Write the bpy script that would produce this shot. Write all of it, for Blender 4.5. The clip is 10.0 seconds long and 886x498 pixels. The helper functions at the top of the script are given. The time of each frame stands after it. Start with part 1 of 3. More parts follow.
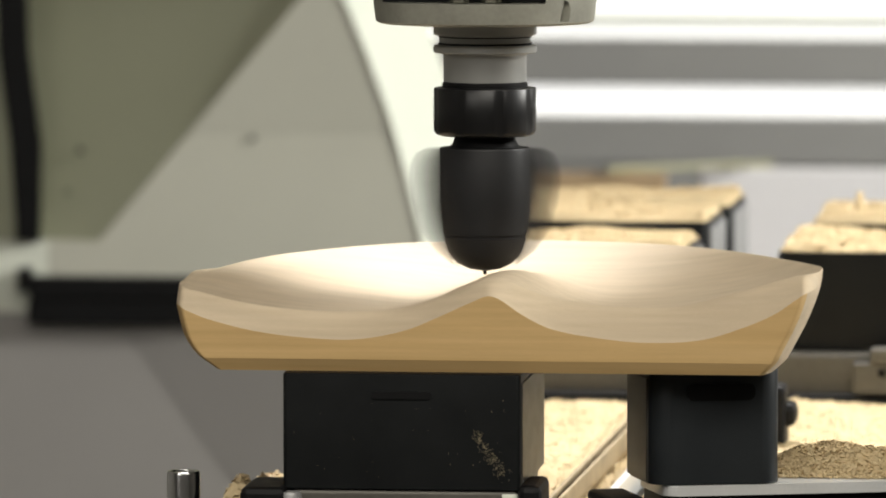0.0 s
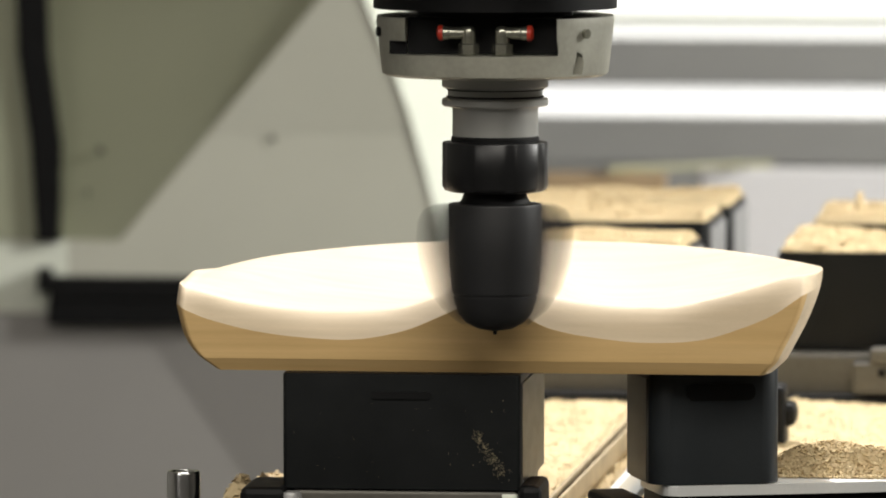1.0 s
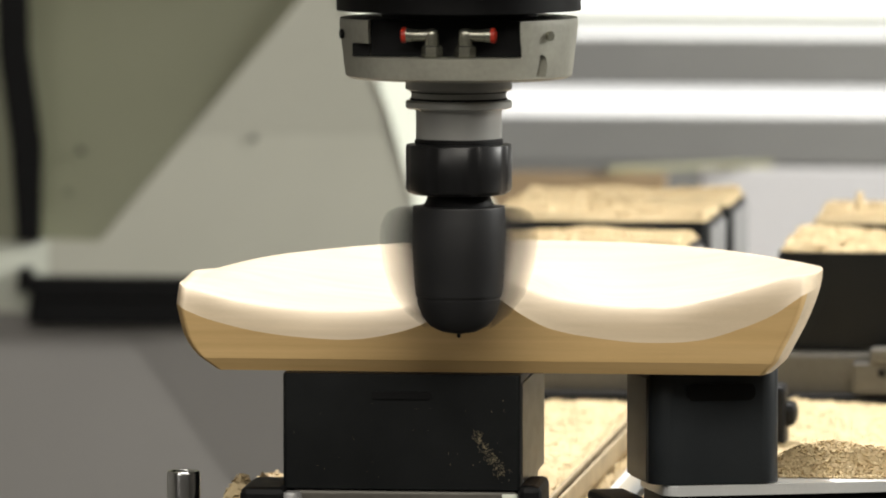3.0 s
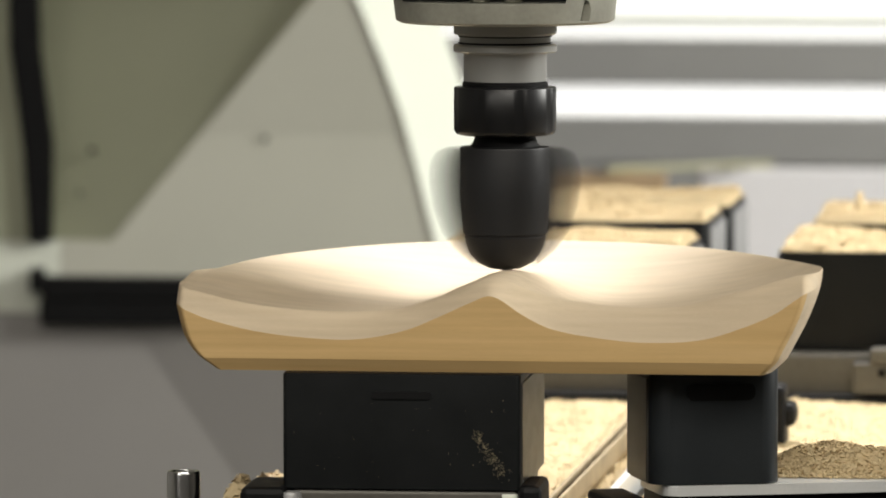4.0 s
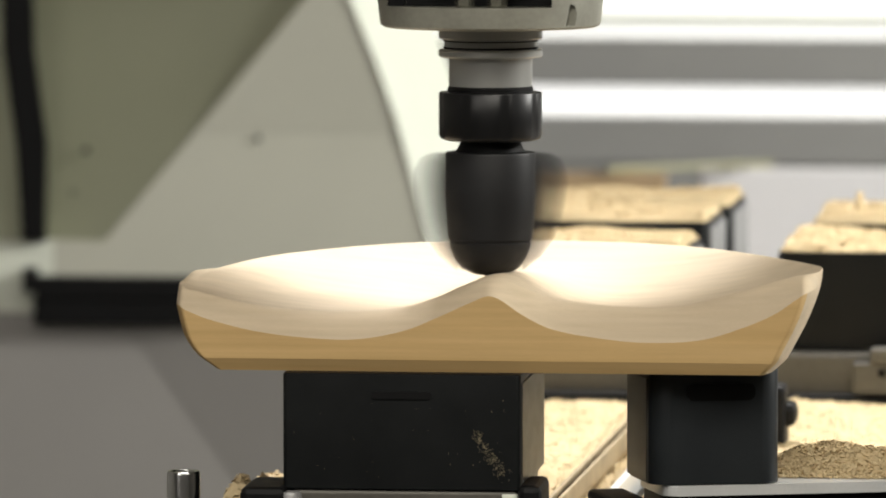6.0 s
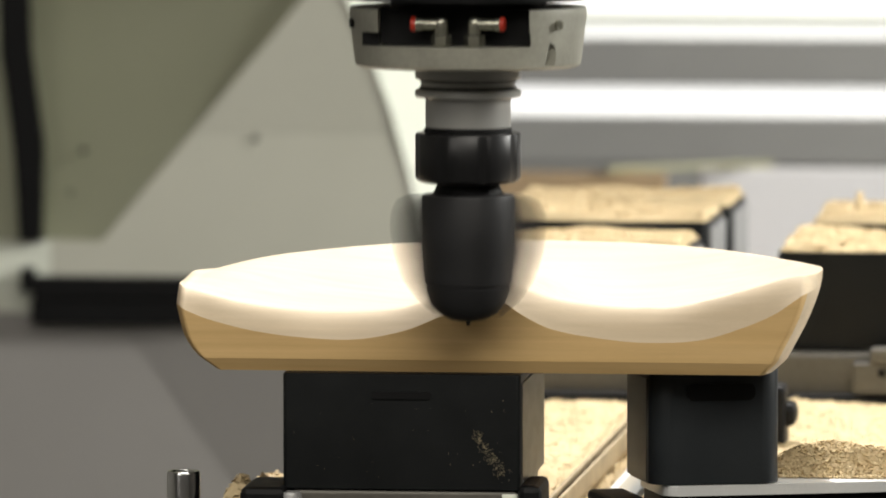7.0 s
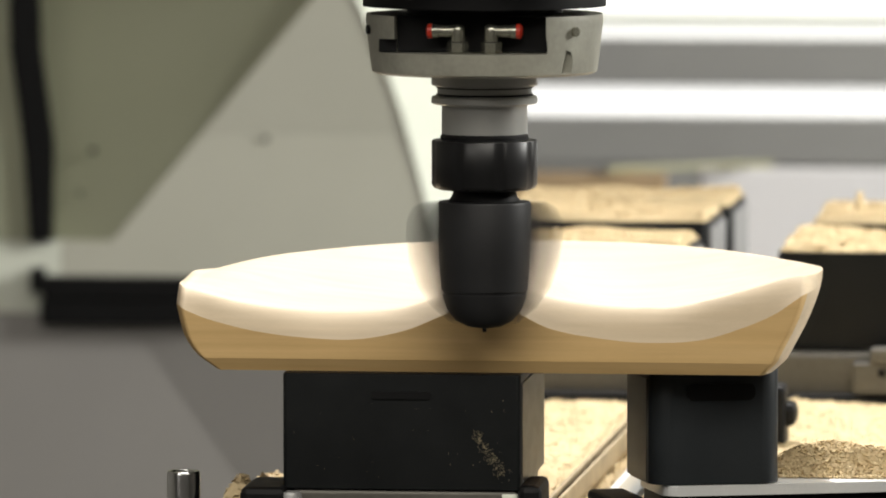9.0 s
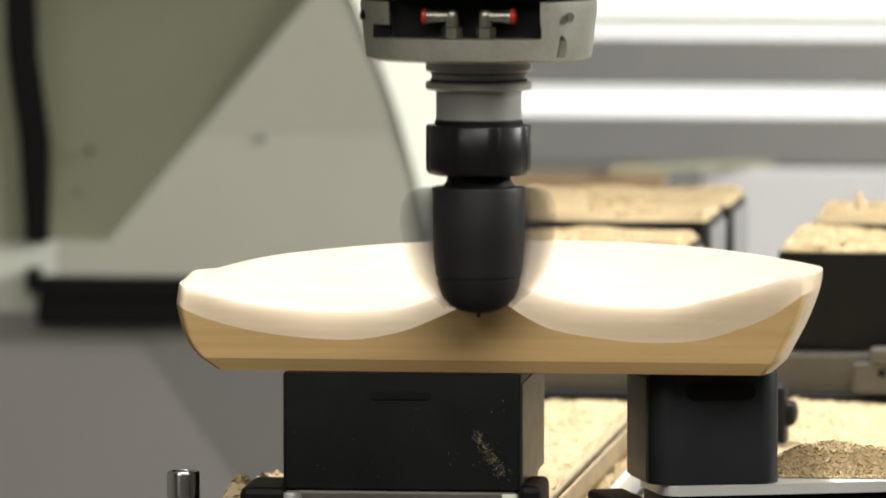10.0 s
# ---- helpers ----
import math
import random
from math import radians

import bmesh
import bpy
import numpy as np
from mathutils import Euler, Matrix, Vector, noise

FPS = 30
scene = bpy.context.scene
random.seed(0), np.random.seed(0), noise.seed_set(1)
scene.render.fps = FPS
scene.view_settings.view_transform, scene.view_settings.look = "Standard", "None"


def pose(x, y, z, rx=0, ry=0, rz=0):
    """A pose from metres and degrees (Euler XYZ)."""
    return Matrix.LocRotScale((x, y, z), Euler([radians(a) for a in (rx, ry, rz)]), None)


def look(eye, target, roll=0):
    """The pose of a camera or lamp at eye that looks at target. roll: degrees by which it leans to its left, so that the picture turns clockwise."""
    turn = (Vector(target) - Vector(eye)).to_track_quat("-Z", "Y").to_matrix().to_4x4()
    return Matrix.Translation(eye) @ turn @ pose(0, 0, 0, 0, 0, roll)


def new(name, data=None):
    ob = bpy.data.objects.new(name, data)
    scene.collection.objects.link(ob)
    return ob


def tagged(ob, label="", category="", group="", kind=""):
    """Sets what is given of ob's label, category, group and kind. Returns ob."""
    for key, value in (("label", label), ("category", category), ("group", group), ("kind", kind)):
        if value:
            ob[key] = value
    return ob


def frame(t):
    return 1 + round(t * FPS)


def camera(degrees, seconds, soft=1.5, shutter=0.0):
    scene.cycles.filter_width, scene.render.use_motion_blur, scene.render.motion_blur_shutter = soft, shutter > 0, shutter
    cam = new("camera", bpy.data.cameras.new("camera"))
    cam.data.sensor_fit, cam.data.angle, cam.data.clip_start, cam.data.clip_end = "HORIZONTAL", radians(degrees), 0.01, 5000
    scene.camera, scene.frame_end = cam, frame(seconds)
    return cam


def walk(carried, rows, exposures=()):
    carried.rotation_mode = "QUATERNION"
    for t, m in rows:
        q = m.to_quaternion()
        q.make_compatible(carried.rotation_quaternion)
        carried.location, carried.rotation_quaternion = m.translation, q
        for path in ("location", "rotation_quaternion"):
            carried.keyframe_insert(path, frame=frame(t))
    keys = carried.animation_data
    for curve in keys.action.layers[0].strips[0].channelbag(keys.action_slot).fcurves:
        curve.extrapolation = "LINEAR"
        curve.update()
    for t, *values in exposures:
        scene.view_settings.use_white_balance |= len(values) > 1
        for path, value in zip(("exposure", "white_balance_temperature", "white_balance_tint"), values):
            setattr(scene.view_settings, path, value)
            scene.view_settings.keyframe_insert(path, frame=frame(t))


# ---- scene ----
# ---- camera ----
cam = camera(6.647, 10.0, soft=1.9, shutter=0.9)
EYE = (0.5113, -4.5290, 1.4154)
VIEW = Matrix.Translation(EYE) @ pose(0, 0, 0, 90 - 4.2744, 0, 6.8072)
cam.data.dof.use_dof = True
cam.data.dof.focus_distance = 4.62
cam.data.dof.aperture_fstop = 12.5
walk(cam, [(0.0, VIEW), (10.0, VIEW)], exposures=[(0.0, 0.0), (10.0, 0.0)])

# ---- light ----
world = bpy.data.worlds.new("world")
scene.world = world
world.use_nodes = True
world.node_tree.nodes["Background"].inputs[0].default_value = (1.0, 0.97, 0.92, 1)
world.node_tree.nodes["Background"].inputs[1].default_value = 0.25


def area_lamp(name, eye, target, sx, sy, watts, colour=(1.0, 0.95, 0.86)):
    data = bpy.data.lights.new(name, "AREA")
    data.shape, data.size, data.size_y, data.energy, data.color = "RECTANGLE", sx, sy, watts, colour
    ob = new(name, data)
    ob.matrix_world = look(eye, target)
    return ob


area_lamp("work_lamp", (-0.05, 1.25, 2.64), (0, 0.1, 1.0), 0.065, 0.045, 34, (1.0, 0.98, 0.95)).data.spread = radians(118)
# two unseen fill lights added in front for the general hall lighting
area_lamp("hall_fill", (0.9, -2.8, 3.4), (0, 0.0, 1.0), 3.0, 1.8, 106, (1.0, 0.95, 0.85))
area_lamp("hall_fill", (-1.8, -4.2, 3.0), (0, 0.0, 1.05), 1.5, 1.0, 27, (1.0, 0.95, 0.86))
# unseen fill light added on the right to brighten gantry and guard
area_lamp("rear_fill", (3.0, 1.2, 2.4), (-0.3, 2.9, 0.9), 0.9, 0.6, 150, (1.0, 0.99, 0.93))

# ---- materials ----


def material(name, colour, rough=0.5, metal=0.0, vary=0.12, scale=40.0, bump=0.05, fine=400.0, stretch=(1, 1, 1), spec=0.5):
    """Principled surface with broad stains and fine grain."""
    m = bpy.data.materials.new(name)
    m.use_nodes = True
    nt = m.node_tree
    p = nt.nodes["Principled BSDF"]
    tc = nt.nodes.new("ShaderNodeTexCoord")
    mp = nt.nodes.new("ShaderNodeMapping")
    mp.inputs["Scale"].default_value = stretch
    nt.links.new(tc.outputs["Object"], mp.inputs["Vector"])
    broad = nt.nodes.new("ShaderNodeTexNoise")
    broad.inputs["Scale"].default_value, broad.inputs["Detail"].default_value = scale, 5
    grain = nt.nodes.new("ShaderNodeTexNoise")
    grain.inputs["Scale"].default_value, grain.inputs["Detail"].default_value = fine, 4
    for n in (broad, grain):
        nt.links.new(mp.outputs[0], n.inputs["Vector"])
    add = nt.nodes.new("ShaderNodeMath")
    add.operation = "ADD"
    half = nt.nodes.new("ShaderNodeMath")
    half.operation, half.inputs[1].default_value = "MULTIPLY", 0.5
    nt.links.new(grain.outputs[0], half.inputs[0])
    nt.links.new(broad.outputs[0], add.inputs[0])
    nt.links.new(half.outputs[0], add.inputs[1])
    rng = nt.nodes.new("ShaderNodeMapRange")
    rng.inputs[1].default_value, rng.inputs[2].default_value = 0.35, 1.15
    rng.inputs[3].default_value, rng.inputs[4].default_value = 1 - vary, 1 + vary
    nt.links.new(add.outputs[0], rng.inputs[0])
    col = nt.nodes.new("ShaderNodeMix")
    col.data_type, col.blend_type = "RGBA", "MULTIPLY"
    col.inputs["Factor"].default_value = 1.0
    col.inputs["A"].default_value = (*colour, 1)
    nt.links.new(rng.outputs[0], col.inputs["B"])
    nt.links.new(col.outputs["Result"], p.inputs["Base Color"])
    rr = nt.nodes.new("ShaderNodeMapRange")
    rr.inputs[1].default_value, rr.inputs[2].default_value = 0.3, 1.2
    rr.inputs[3].default_value, rr.inputs[4].default_value = max(0.03, rough - 0.08), min(1, rough + 0.08)
    nt.links.new(add.outputs[0], rr.inputs[0])
    nt.links.new(rr.outputs[0], p.inputs["Roughness"])
    p.inputs["Metallic"].default_value = metal
    p.inputs["Specular IOR Level"].default_value = spec
    if bump:
        b = nt.nodes.new("ShaderNodeBump")
        b.inputs["Strength"].default_value, b.inputs["Distance"].default_value = bump, 0.001
        nt.links.new(add.outputs[0], b.inputs["Height"])
        nt.links.new(b.outputs[0], p.inputs["Normal"])
    return m


def glow(name, colour, strength):
    m = bpy.data.materials.new(name)
    m.use_nodes = True
    p = m.node_tree.nodes["Principled BSDF"]
    p.inputs["Base Color"].default_value = (0.8, 0.8, 0.8, 1)
    p.inputs["Emission Color"].default_value = (*colour, 1)
    p.inputs["Emission Strength"].default_value = strength
    return m


def wood_material(name, colour, dark=(0.86, 0.83, 0.76, 1)):
    """Pale planed beech with long grain along x, glued staves and fine pores."""
    m = material(name, colour, 0.68, 0, 0.10, 9, 0.04, 160, (1, 14, 14), 0.22)
    nt = m.node_tree
    p = nt.nodes["Principled BSDF"]
    tc = nt.nodes.new("ShaderNodeTexCoord")
    mp = nt.nodes.new("ShaderNodeMapping")
    mp.inputs["Scale"].default_value = (1.2, 26, 60)
    nt.links.new(tc.outputs["Object"], mp.inputs["Vector"])
    n = nt.nodes.new("ShaderNodeTexNoise")
    n.inputs["Scale"].default_value, n.inputs["Detail"].default_value = 3.0, 8
    nt.links.new(mp.outputs[0], n.inputs["Vector"])
    ramp = nt.nodes.new("ShaderNodeValToRGB")
    ramp.color_ramp.elements[0].position, ramp.color_ramp.elements[0].color = 0.30, dark
    ramp.color_ramp.elements[1].position, ramp.color_ramp.elements[1].color = 0.70, (1.05, 1.05, 1.06, 1)
    nt.links.new(n.outputs[0], ramp.inputs[0])
    old = p.inputs["Base Color"].links[0].from_socket
    mix = nt.nodes.new("ShaderNodeMix")
    mix.data_type, mix.blend_type = "RGBA", "MULTIPLY"
    mix.inputs["Factor"].default_value = 1.0
    nt.links.new(old, mix.inputs["A"])
    nt.links.new(ramp.outputs[0], mix.inputs["B"])
    nt.links.new(mix.outputs["Result"], p.inputs["Base Color"])
    return m


WOOD = wood_material("beech_blank", (0.63, 0.435, 0.205))
FRESH = wood_material("fresh_cut_beech", (0.585, 0.480, 0.345), (0.95, 0.94, 0.92, 1))
CHIP = material("wood_chips", (0.58, 0.465, 0.285), 0.85, 0, 0.12, 60, 0.1, 500, spec=0.15)
POD = material("black_plastic", (0.0105, 0.0115, 0.0120), 0.42, 0, 0.3, 30, 0.04, 900, spec=0.16)
CHARCOAL = material("charcoal_plastic", (0.021, 0.024, 0.0265), 0.42, 0, 0.2, 30, 0.04, 900, spec=0.2)
PODSIDE = material("worn_grey_aluminium", (0.043, 0.040, 0.035), 0.45, 0.3, 0.3, 25, 0.05, 500, (1, 1, 3))
BLACK = material("black_rubber", (0.0045, 0.0045, 0.005), 0.55, 0, 0.3, 60, 0.1, 600, spec=0.2)
DUST = material("clinging_dust", (0.40, 0.34, 0.22), 0.9, 0, 0.2, 60, 0.0, 500, spec=0.1)
DUSTY = material("dusty_rail", (0.36, 0.29, 0.19), 0.7, 0.1, 0.3, 40, 0.1, 300, spec=0.2)
# grey of the support foot; on the rear pods it paints side light
SIDE = material("grey_foot_and_lit_side", (0.34, 0.34, 0.34), 0.45, 0.3, 0.1, 20, 0.03, 300)
GRIP = material("black_oxide_steel", (0.012, 0.012, 0.013), 0.36, 0.3, 0.25, 50, 0.03, 900, (1, 1, 0.1))
CUT = material("dark_tool_steel", (0.015, 0.015, 0.0165), 0.55, 0.25, 0.25, 60, 0.04, 700)
STEEL = material("ground_steel", (0.40, 0.40, 0.385), 0.40, 0.4, 0.05, 80, 0.0, 900)
CAST = material("grey_cast_ring", (0.325, 0.32, 0.27), 0.5, 0.15, 0.28, 34, 0.06, 300)
CHROME = material("nickel_brass", (0.48, 0.475, 0.40), 0.22, 0.9, 0.10, 90, 0.02, 600)
POLISHED = material("polished_steel", (0.56, 0.56, 0.57), 0.16, 1.0, 0.06, 60, 0.0, 600)
RED = material("red_plastic", (0.55, 0.04, 0.02), 0.4, 0, 0.1, 90, 0.02, 600)
ALU = material("aluminium", (0.66, 0.67, 0.67), 0.36, 0.2, 0.12, 20, 0.03, 600, (1, 0.1, 1))
DULL = material("dull_grey_metal", (0.115, 0.108, 0.093), 0.5, 0.3, 0.3, 14, 0.05, 300)
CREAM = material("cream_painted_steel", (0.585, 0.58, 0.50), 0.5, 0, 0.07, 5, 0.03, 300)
# real pale paint elsewhere; on the edge panel it also paints side light
PALE = material("pale_paint_and_light", (0.82, 0.85, 0.75), 0.5, 0, 0.05, 6, 0.03, 300)
# real olive of the side cover; on the upper cover it also paints shade
OLIVE = material("olive_paint_and_shade", (0.39, 0.40, 0.29), 0.5, 0, 0.10, 6, 0.03, 300)
SKIRT = material("grey_painted_steel", (0.325, 0.312, 0.30), 0.5, 0, 0.06, 5, 0.03, 300)
GUARD = material("white_guard_panel", (0.84, 0.83, 0.86), 0.5, 0, 0.05, 6, 0.03, 300)
BOARD = material("brown_fibre_board", (0.42, 0.30, 0.18), 0.7, 0, 0.12, 12, 0.1, 300)
YELLOW = material("yellow_green_hose", (0.44, 0.43, 0.27), 0.5, 0, 0.1, 30, 0.05, 300)
BAND = material("grey_beam_paint", (0.36, 0.36, 0.355), 0.4, 0.1, 0.06, 6, 0.03, 300)
WALL = material("hall_wall_plaster", (0.62, 0.60, 0.55), 0.8, 0, 0.06, 2, 0.1, 60)
FLOOR = material("concrete_floor", (0.09, 0.087, 0.08), 0.6, 0, 0.15, 2, 0.2, 80)
WINDOW = glow("bright_window_daylight", (1.0, 0.99, 0.96), 0.98)

# ---- builders ----


def part(name, bm, mat, parent=None, label="", smooth=False):
    """One mesh object out of a bmesh, under a thing or a part."""
    me = bpy.data.meshes.new(name)
    bm.normal_update()
    if smooth:
        for f in bm.faces:
            f.smooth = True
    bm.to_mesh(me)
    bm.free()
    me.materials.append(mat)
    if smooth:
        me.set_sharp_from_angle(angle=radians(38))
    ob = new(name, me)
    if parent:
        ob.parent = parent
    return tagged(ob, label)


def thing(name, label, category, at=(0, 0, 0), rz=0, group="", kind=""):
    ob = new(name)
    ob.matrix_basis = pose(*at, 0, 0, rz)
    return tagged(ob, label, category, group, kind)


def box(x0, x1, y0, y1, z0, z1, bevel=0.0, seg=2):
    bm = bmesh.new()
    bmesh.ops.create_cube(bm, size=1)
    for v in bm.verts:
        v.co = Vector((x0 + (v.co.x + 0.5) * (x1 - x0), y0 + (v.co.y + 0.5) * (y1 - y0), z0 + (v.co.z + 0.5) * (z1 - z0)))
    if bevel:
        bmesh.ops.bevel(bm, geom=bm.edges[:], offset=bevel, segments=seg, affect="EDGES", profile=0.5)
    return bm


def lathe(profile, seg=64, cap=True):
    """A solid of revolution about z from (radius, height) pairs, bottom to top."""
    bm = bmesh.new()
    rings = []
    for r, z in profile:
        rings.append([bm.verts.new((r * math.cos(a * math.tau / seg), r * math.sin(a * math.tau / seg), z)) for a in range(seg)])
    for a, b in zip(rings, rings[1:]):
        for i in range(seg):
            j = (i + 1) % seg
            bm.faces.new((a[i], a[j], b[j], b[i]))
    if cap:
        bm.faces.new(list(reversed(rings[0])))
        bm.faces.new(rings[-1])
    return bm


def prism(outline, z0, z1, bevel=0.0):
    """A closed outline in plan, extruded upwards."""
    bm = bmesh.new()
    low = [bm.verts.new((x, y, z0)) for x, y in outline]
    top = [bm.verts.new((x, y, z1)) for x, y in outline]
    n = len(low)
    bm.faces.new(list(reversed(low)))
    bm.faces.new(top)
    for i in range(n):
        j = (i + 1) % n
        bm.faces.new((low[i], low[j], top[j], top[i]))
    if bevel:
        edges = [e for e in bm.edges if e.verts[0].co.z == e.verts[1].co.z]
        bmesh.ops.bevel(bm, geom=edges, offset=bevel, segments=2, affect="EDGES", profile=0.5)
    return bm


def rounded(x0, x1, y0, y1, r, n=6):
    pts = []
    for cx, cy, a0 in ((x1 - r, y1 - r, 0), (x0 + r, y1 - r, 90), (x0 + r, y0 + r, 180), (x1 - r, y0 + r, 270)):
        for i in range(n + 1):
            a = radians(a0 + 90 * i / n)
            pts.append((cx + r * math.cos(a), cy + r * math.sin(a)))
    return pts


def slab(corners, thick, bevel=0.0):
    """An upright sheet: corners as (x, y, z) anticlockwise seen from the front, thickened to the back."""
    bm = bmesh.new()
    front = [bm.verts.new(c) for c in corners]
    back = [bm.verts.new((c[0], c[1] + thick, c[2])) for c in corners]
    n = len(front)
    bm.faces.new(front)
    bm.faces.new(list(reversed(back)))
    for i in range(n):
        j = (i + 1) % n
        bm.faces.new((front[j], front[i], back[i], back[j]))
    if bevel:
        bmesh.ops.bevel(bm, geom=bm.edges[:], offset=bevel, segments=2, affect="EDGES", profile=0.5)
    return bm


def smoothstep(a, b, x):
    t = min(1.0, max(0.0, (x - a) / (b - a)))
    return t * t * (3 - 2 * t)


def chips(x0, x1, y0, y1, z, height, n, size, seed, rough=1.0, edge=0.02, res=0.008, tilt=0.3):
    """A heap of wood chips: an uneven bed and many loose curled flakes on it."""
    rng = random.Random(seed)
    bm = bmesh.new()

    def top(x, y):
        e = min(smoothstep(0, edge, x - x0), smoothstep(0, edge, x1 - x), smoothstep(0, edge, y - y0), smoothstep(0, edge, y1 - y))
        h = 0.55 + 0.45 * noise.noise((x * 14, y * 14, seed)) + 0.30 * rough * noise.noise((x * 60, y * 60, seed + 5)) + 0.06 * rough * noise.noise((x * 190, y * 190, seed + 9))
        return z + height * max(0.03, h) * e

    nx, ny = max(2, int((x1 - x0) / res)), max(2, int((y1 - y0) / res))
    g = [[bm.verts.new((x0 + (x1 - x0) * i / nx, y0 + (y1 - y0) * j / ny, top(x0 + (x1 - x0) * i / nx, y0 + (y1 - y0) * j / ny))) for i in range(nx + 1)] for j in range(ny + 1)]
    for j in range(ny):
        for i in range(nx):
            bm.faces.new((g[j][i], g[j][i + 1], g[j + 1][i + 1], g[j + 1][i]))
    for _ in range(n):
        x, y = rng.uniform(x0, x1), rng.uniform(y0, y1)
        s = size * rng.uniform(0.5, 1.5)
        m = Matrix.Translation((x, y, top(x, y) + s * 0.15)) @ Euler((rng.uniform(-tilt, tilt), rng.uniform(-tilt, tilt), rng.uniform(0, 6.3))).to_matrix().to_4x4()
        w = s * rng.uniform(0.25, 0.6)
        c = s * rng.uniform(0.05, 0.3)
        p = [bm.verts.new(m @ Vector(v)) for v in ((-s / 2, -w / 2, 0), (0, -w / 2, c), (s / 2, -w / 2, 0), (s / 2, w / 2, 0), (0, w / 2, c), (-s / 2, w / 2, 0))]
        bm.faces.new((p[0], p[1], p[4], p[5]))
        bm.faces.new((p[1], p[2], p[3], p[4]))
    return bm


# ---- hall ----
def hall():
    tagged(part("floor", box(-7, 7, -7, 7, -0.1, 0.0), FLOOR), "grey worn concrete workshop floor", "floor", kind="structure")
    tagged(part("ceiling", box(-7, 7, -7, 7, 4.0, 4.1), WALL), "pale plain workshop ceiling", "ceiling", kind="structure")
    tagged(part("wall_west", box(-7.1, -7, -7, 7, 0, 4.0), WALL), "pale plaster workshop wall", "wall", kind="structure")
    tagged(part("wall_east", box(7, 7.1, -7, 7, 0, 4.0), WALL), "pale plaster workshop wall", "wall", kind="structure")
    tagged(part("wall_south", box(-7, 7, -7.1, -7, 0, 4.0), WALL), "pale plaster workshop wall", "wall", kind="structure")
    tagged(part("wall_north", box(-7, 7, 7, 7.1, 0, 4.0), WALL), "pale plaster workshop wall", "wall", kind="structure")


hall()


# ---- rear of the machine ----
def rear_screen():
    """Grey beams with bright window strips between them."""
    s = thing("window_screen", "grey metal beams with bright window strips between", "window wall", (0, 4.5, 0))
    x0, x1 = -1.6, 2.2
    for z0, z1 in ((0.400, 0.835), (0.837, 0.897), (0.932, 0.990)):
        part("beam", box(x0, x1, 0, 0.05, z0, z1, 0.004), BAND, s)
    part("beam", box(x0, x1, 0, 0.05, 1.30, 1.36, 0.004), BAND, s)
    part("ledge", box(x0, x1, 0.005, 0.05, 1.005, 1.018, 0.002), PALE, s, "cream painted ledge")
    for z0, z1 in ((0.897, 0.932), (0.990, 1.005), (1.018, 1.30)):
        part("pane", box(x0, x1, 0.03, 0.04, z0, z1), WINDOW, s, "bright daylit pane")
    for x in (x0, x1 - 0.06):
        part("post", box(x, x + 0.06, 0.05, 0.10, 0.0, 1.4, 0.004), BAND, s)


rear_screen()


def guard_panel():
    g = thing("guard_panel", "white sheet-metal machine guard panel", "guard panel", (0, 3.2, 0))
    part("sheet", box(-0.147, 1.2, 0, 0.02, 0.05, 0.919, 0.004), GUARD, g)
    part("foot", box(-0.10, 0.0, -0.03, 0.06, 0.0, 0.05, 0.004), DULL, g)
    part("foot", box(1.0, 1.1, -0.03, 0.06, 0.0, 0.05, 0.004), DULL, g)
    b = thing("fibre_board", "brown fibre board standing behind the table", "board", (0, 3.0, 0))
    part("sheet", box(-0.345, -0.165, 0, 0.018, 0.0, 0.926, 0.003), BOARD, b)


guard_panel()


# ---- machine table ----
def machine_bed():
    b = thing("machine_bed", "grey steel bed of the router table", "machine bed", kind="structure")
    part("bed", box(-0.20, 1.1, -0.05, 1.9, 0.0, 0.80, 0.01), SKIRT, b)


machine_bed()


def console(x0, x1, name_label):
    c = thing("console_beam", name_label, "console beam", group="console beams")
    part("beam", box(x0, x1, -0.02, 0.955, 0.80, 0.888, 0.003), DULL, c)
    return c


console(-0.185, 0.010, "grey console beam covered with wood chips")
console(0.056, 0.300, "grey console beam covered with wood chips")


def rail(x0, x1, z, mat):
    r = thing("guide_rail", "dusty guide rail along the console" if mat is DUSTY else "bright aluminium guide rail along the console", "rail", group="guide rails")
    part("bar", box(x0, x1, 0.03, 0.955, 0.80, z, 0.0008), mat, r)


rail(0.0105, 0.0130, 0.902, DUSTY)
rail(0.0165, 0.0190, 0.901, DUSTY)
rail(0.0420, 0.0475, 0.900, ALU)

tagged(part("chip_heap", chips(-0.190, 0.008, 0.0, 0.955, 0.888, 0.012, 14000, 0.0024, 3, 0.6), CHIP, smooth=True), "pale wood chips strewn over the console", "wood chips", kind="stuff")
tagged(part("chip_heap", chips(0.058, 0.300, 0.19, 0.955, 0.888, 0.014, 14000, 0.0024, 4, 0.6), CHIP, smooth=True), "pale wood chips strewn over the console", "wood chips", kind="stuff")

tagged(part("chip_heap", chips(0.0195, 0.0415, 0.10, 0.955, 0.880, 0.012, 2500, 0.0035, 6, 1.0, 0.004), CHIP, smooth=True), "pale wood chips packed between the rails", "wood chips", kind="stuff")


def rear_console():
    for x0, x1, label in ((-0.165, 0.006, "grey rear console with black seal"), (0.085, 0.45, "grey rear console with black seal")):
        c = thing("rear_console", label, "console", group="rear consoles")
        part("body", box(x0, x1, 0.972, 1.85, 0.80, 0.929, 0.004), DULL, c)
        part("seal", box(x0 - 0.003, x1 + 0.003, 0.958, 0.9715, 0.80, 0.899, 0.002), BLACK, c, "black rubber seal")


rear_console()


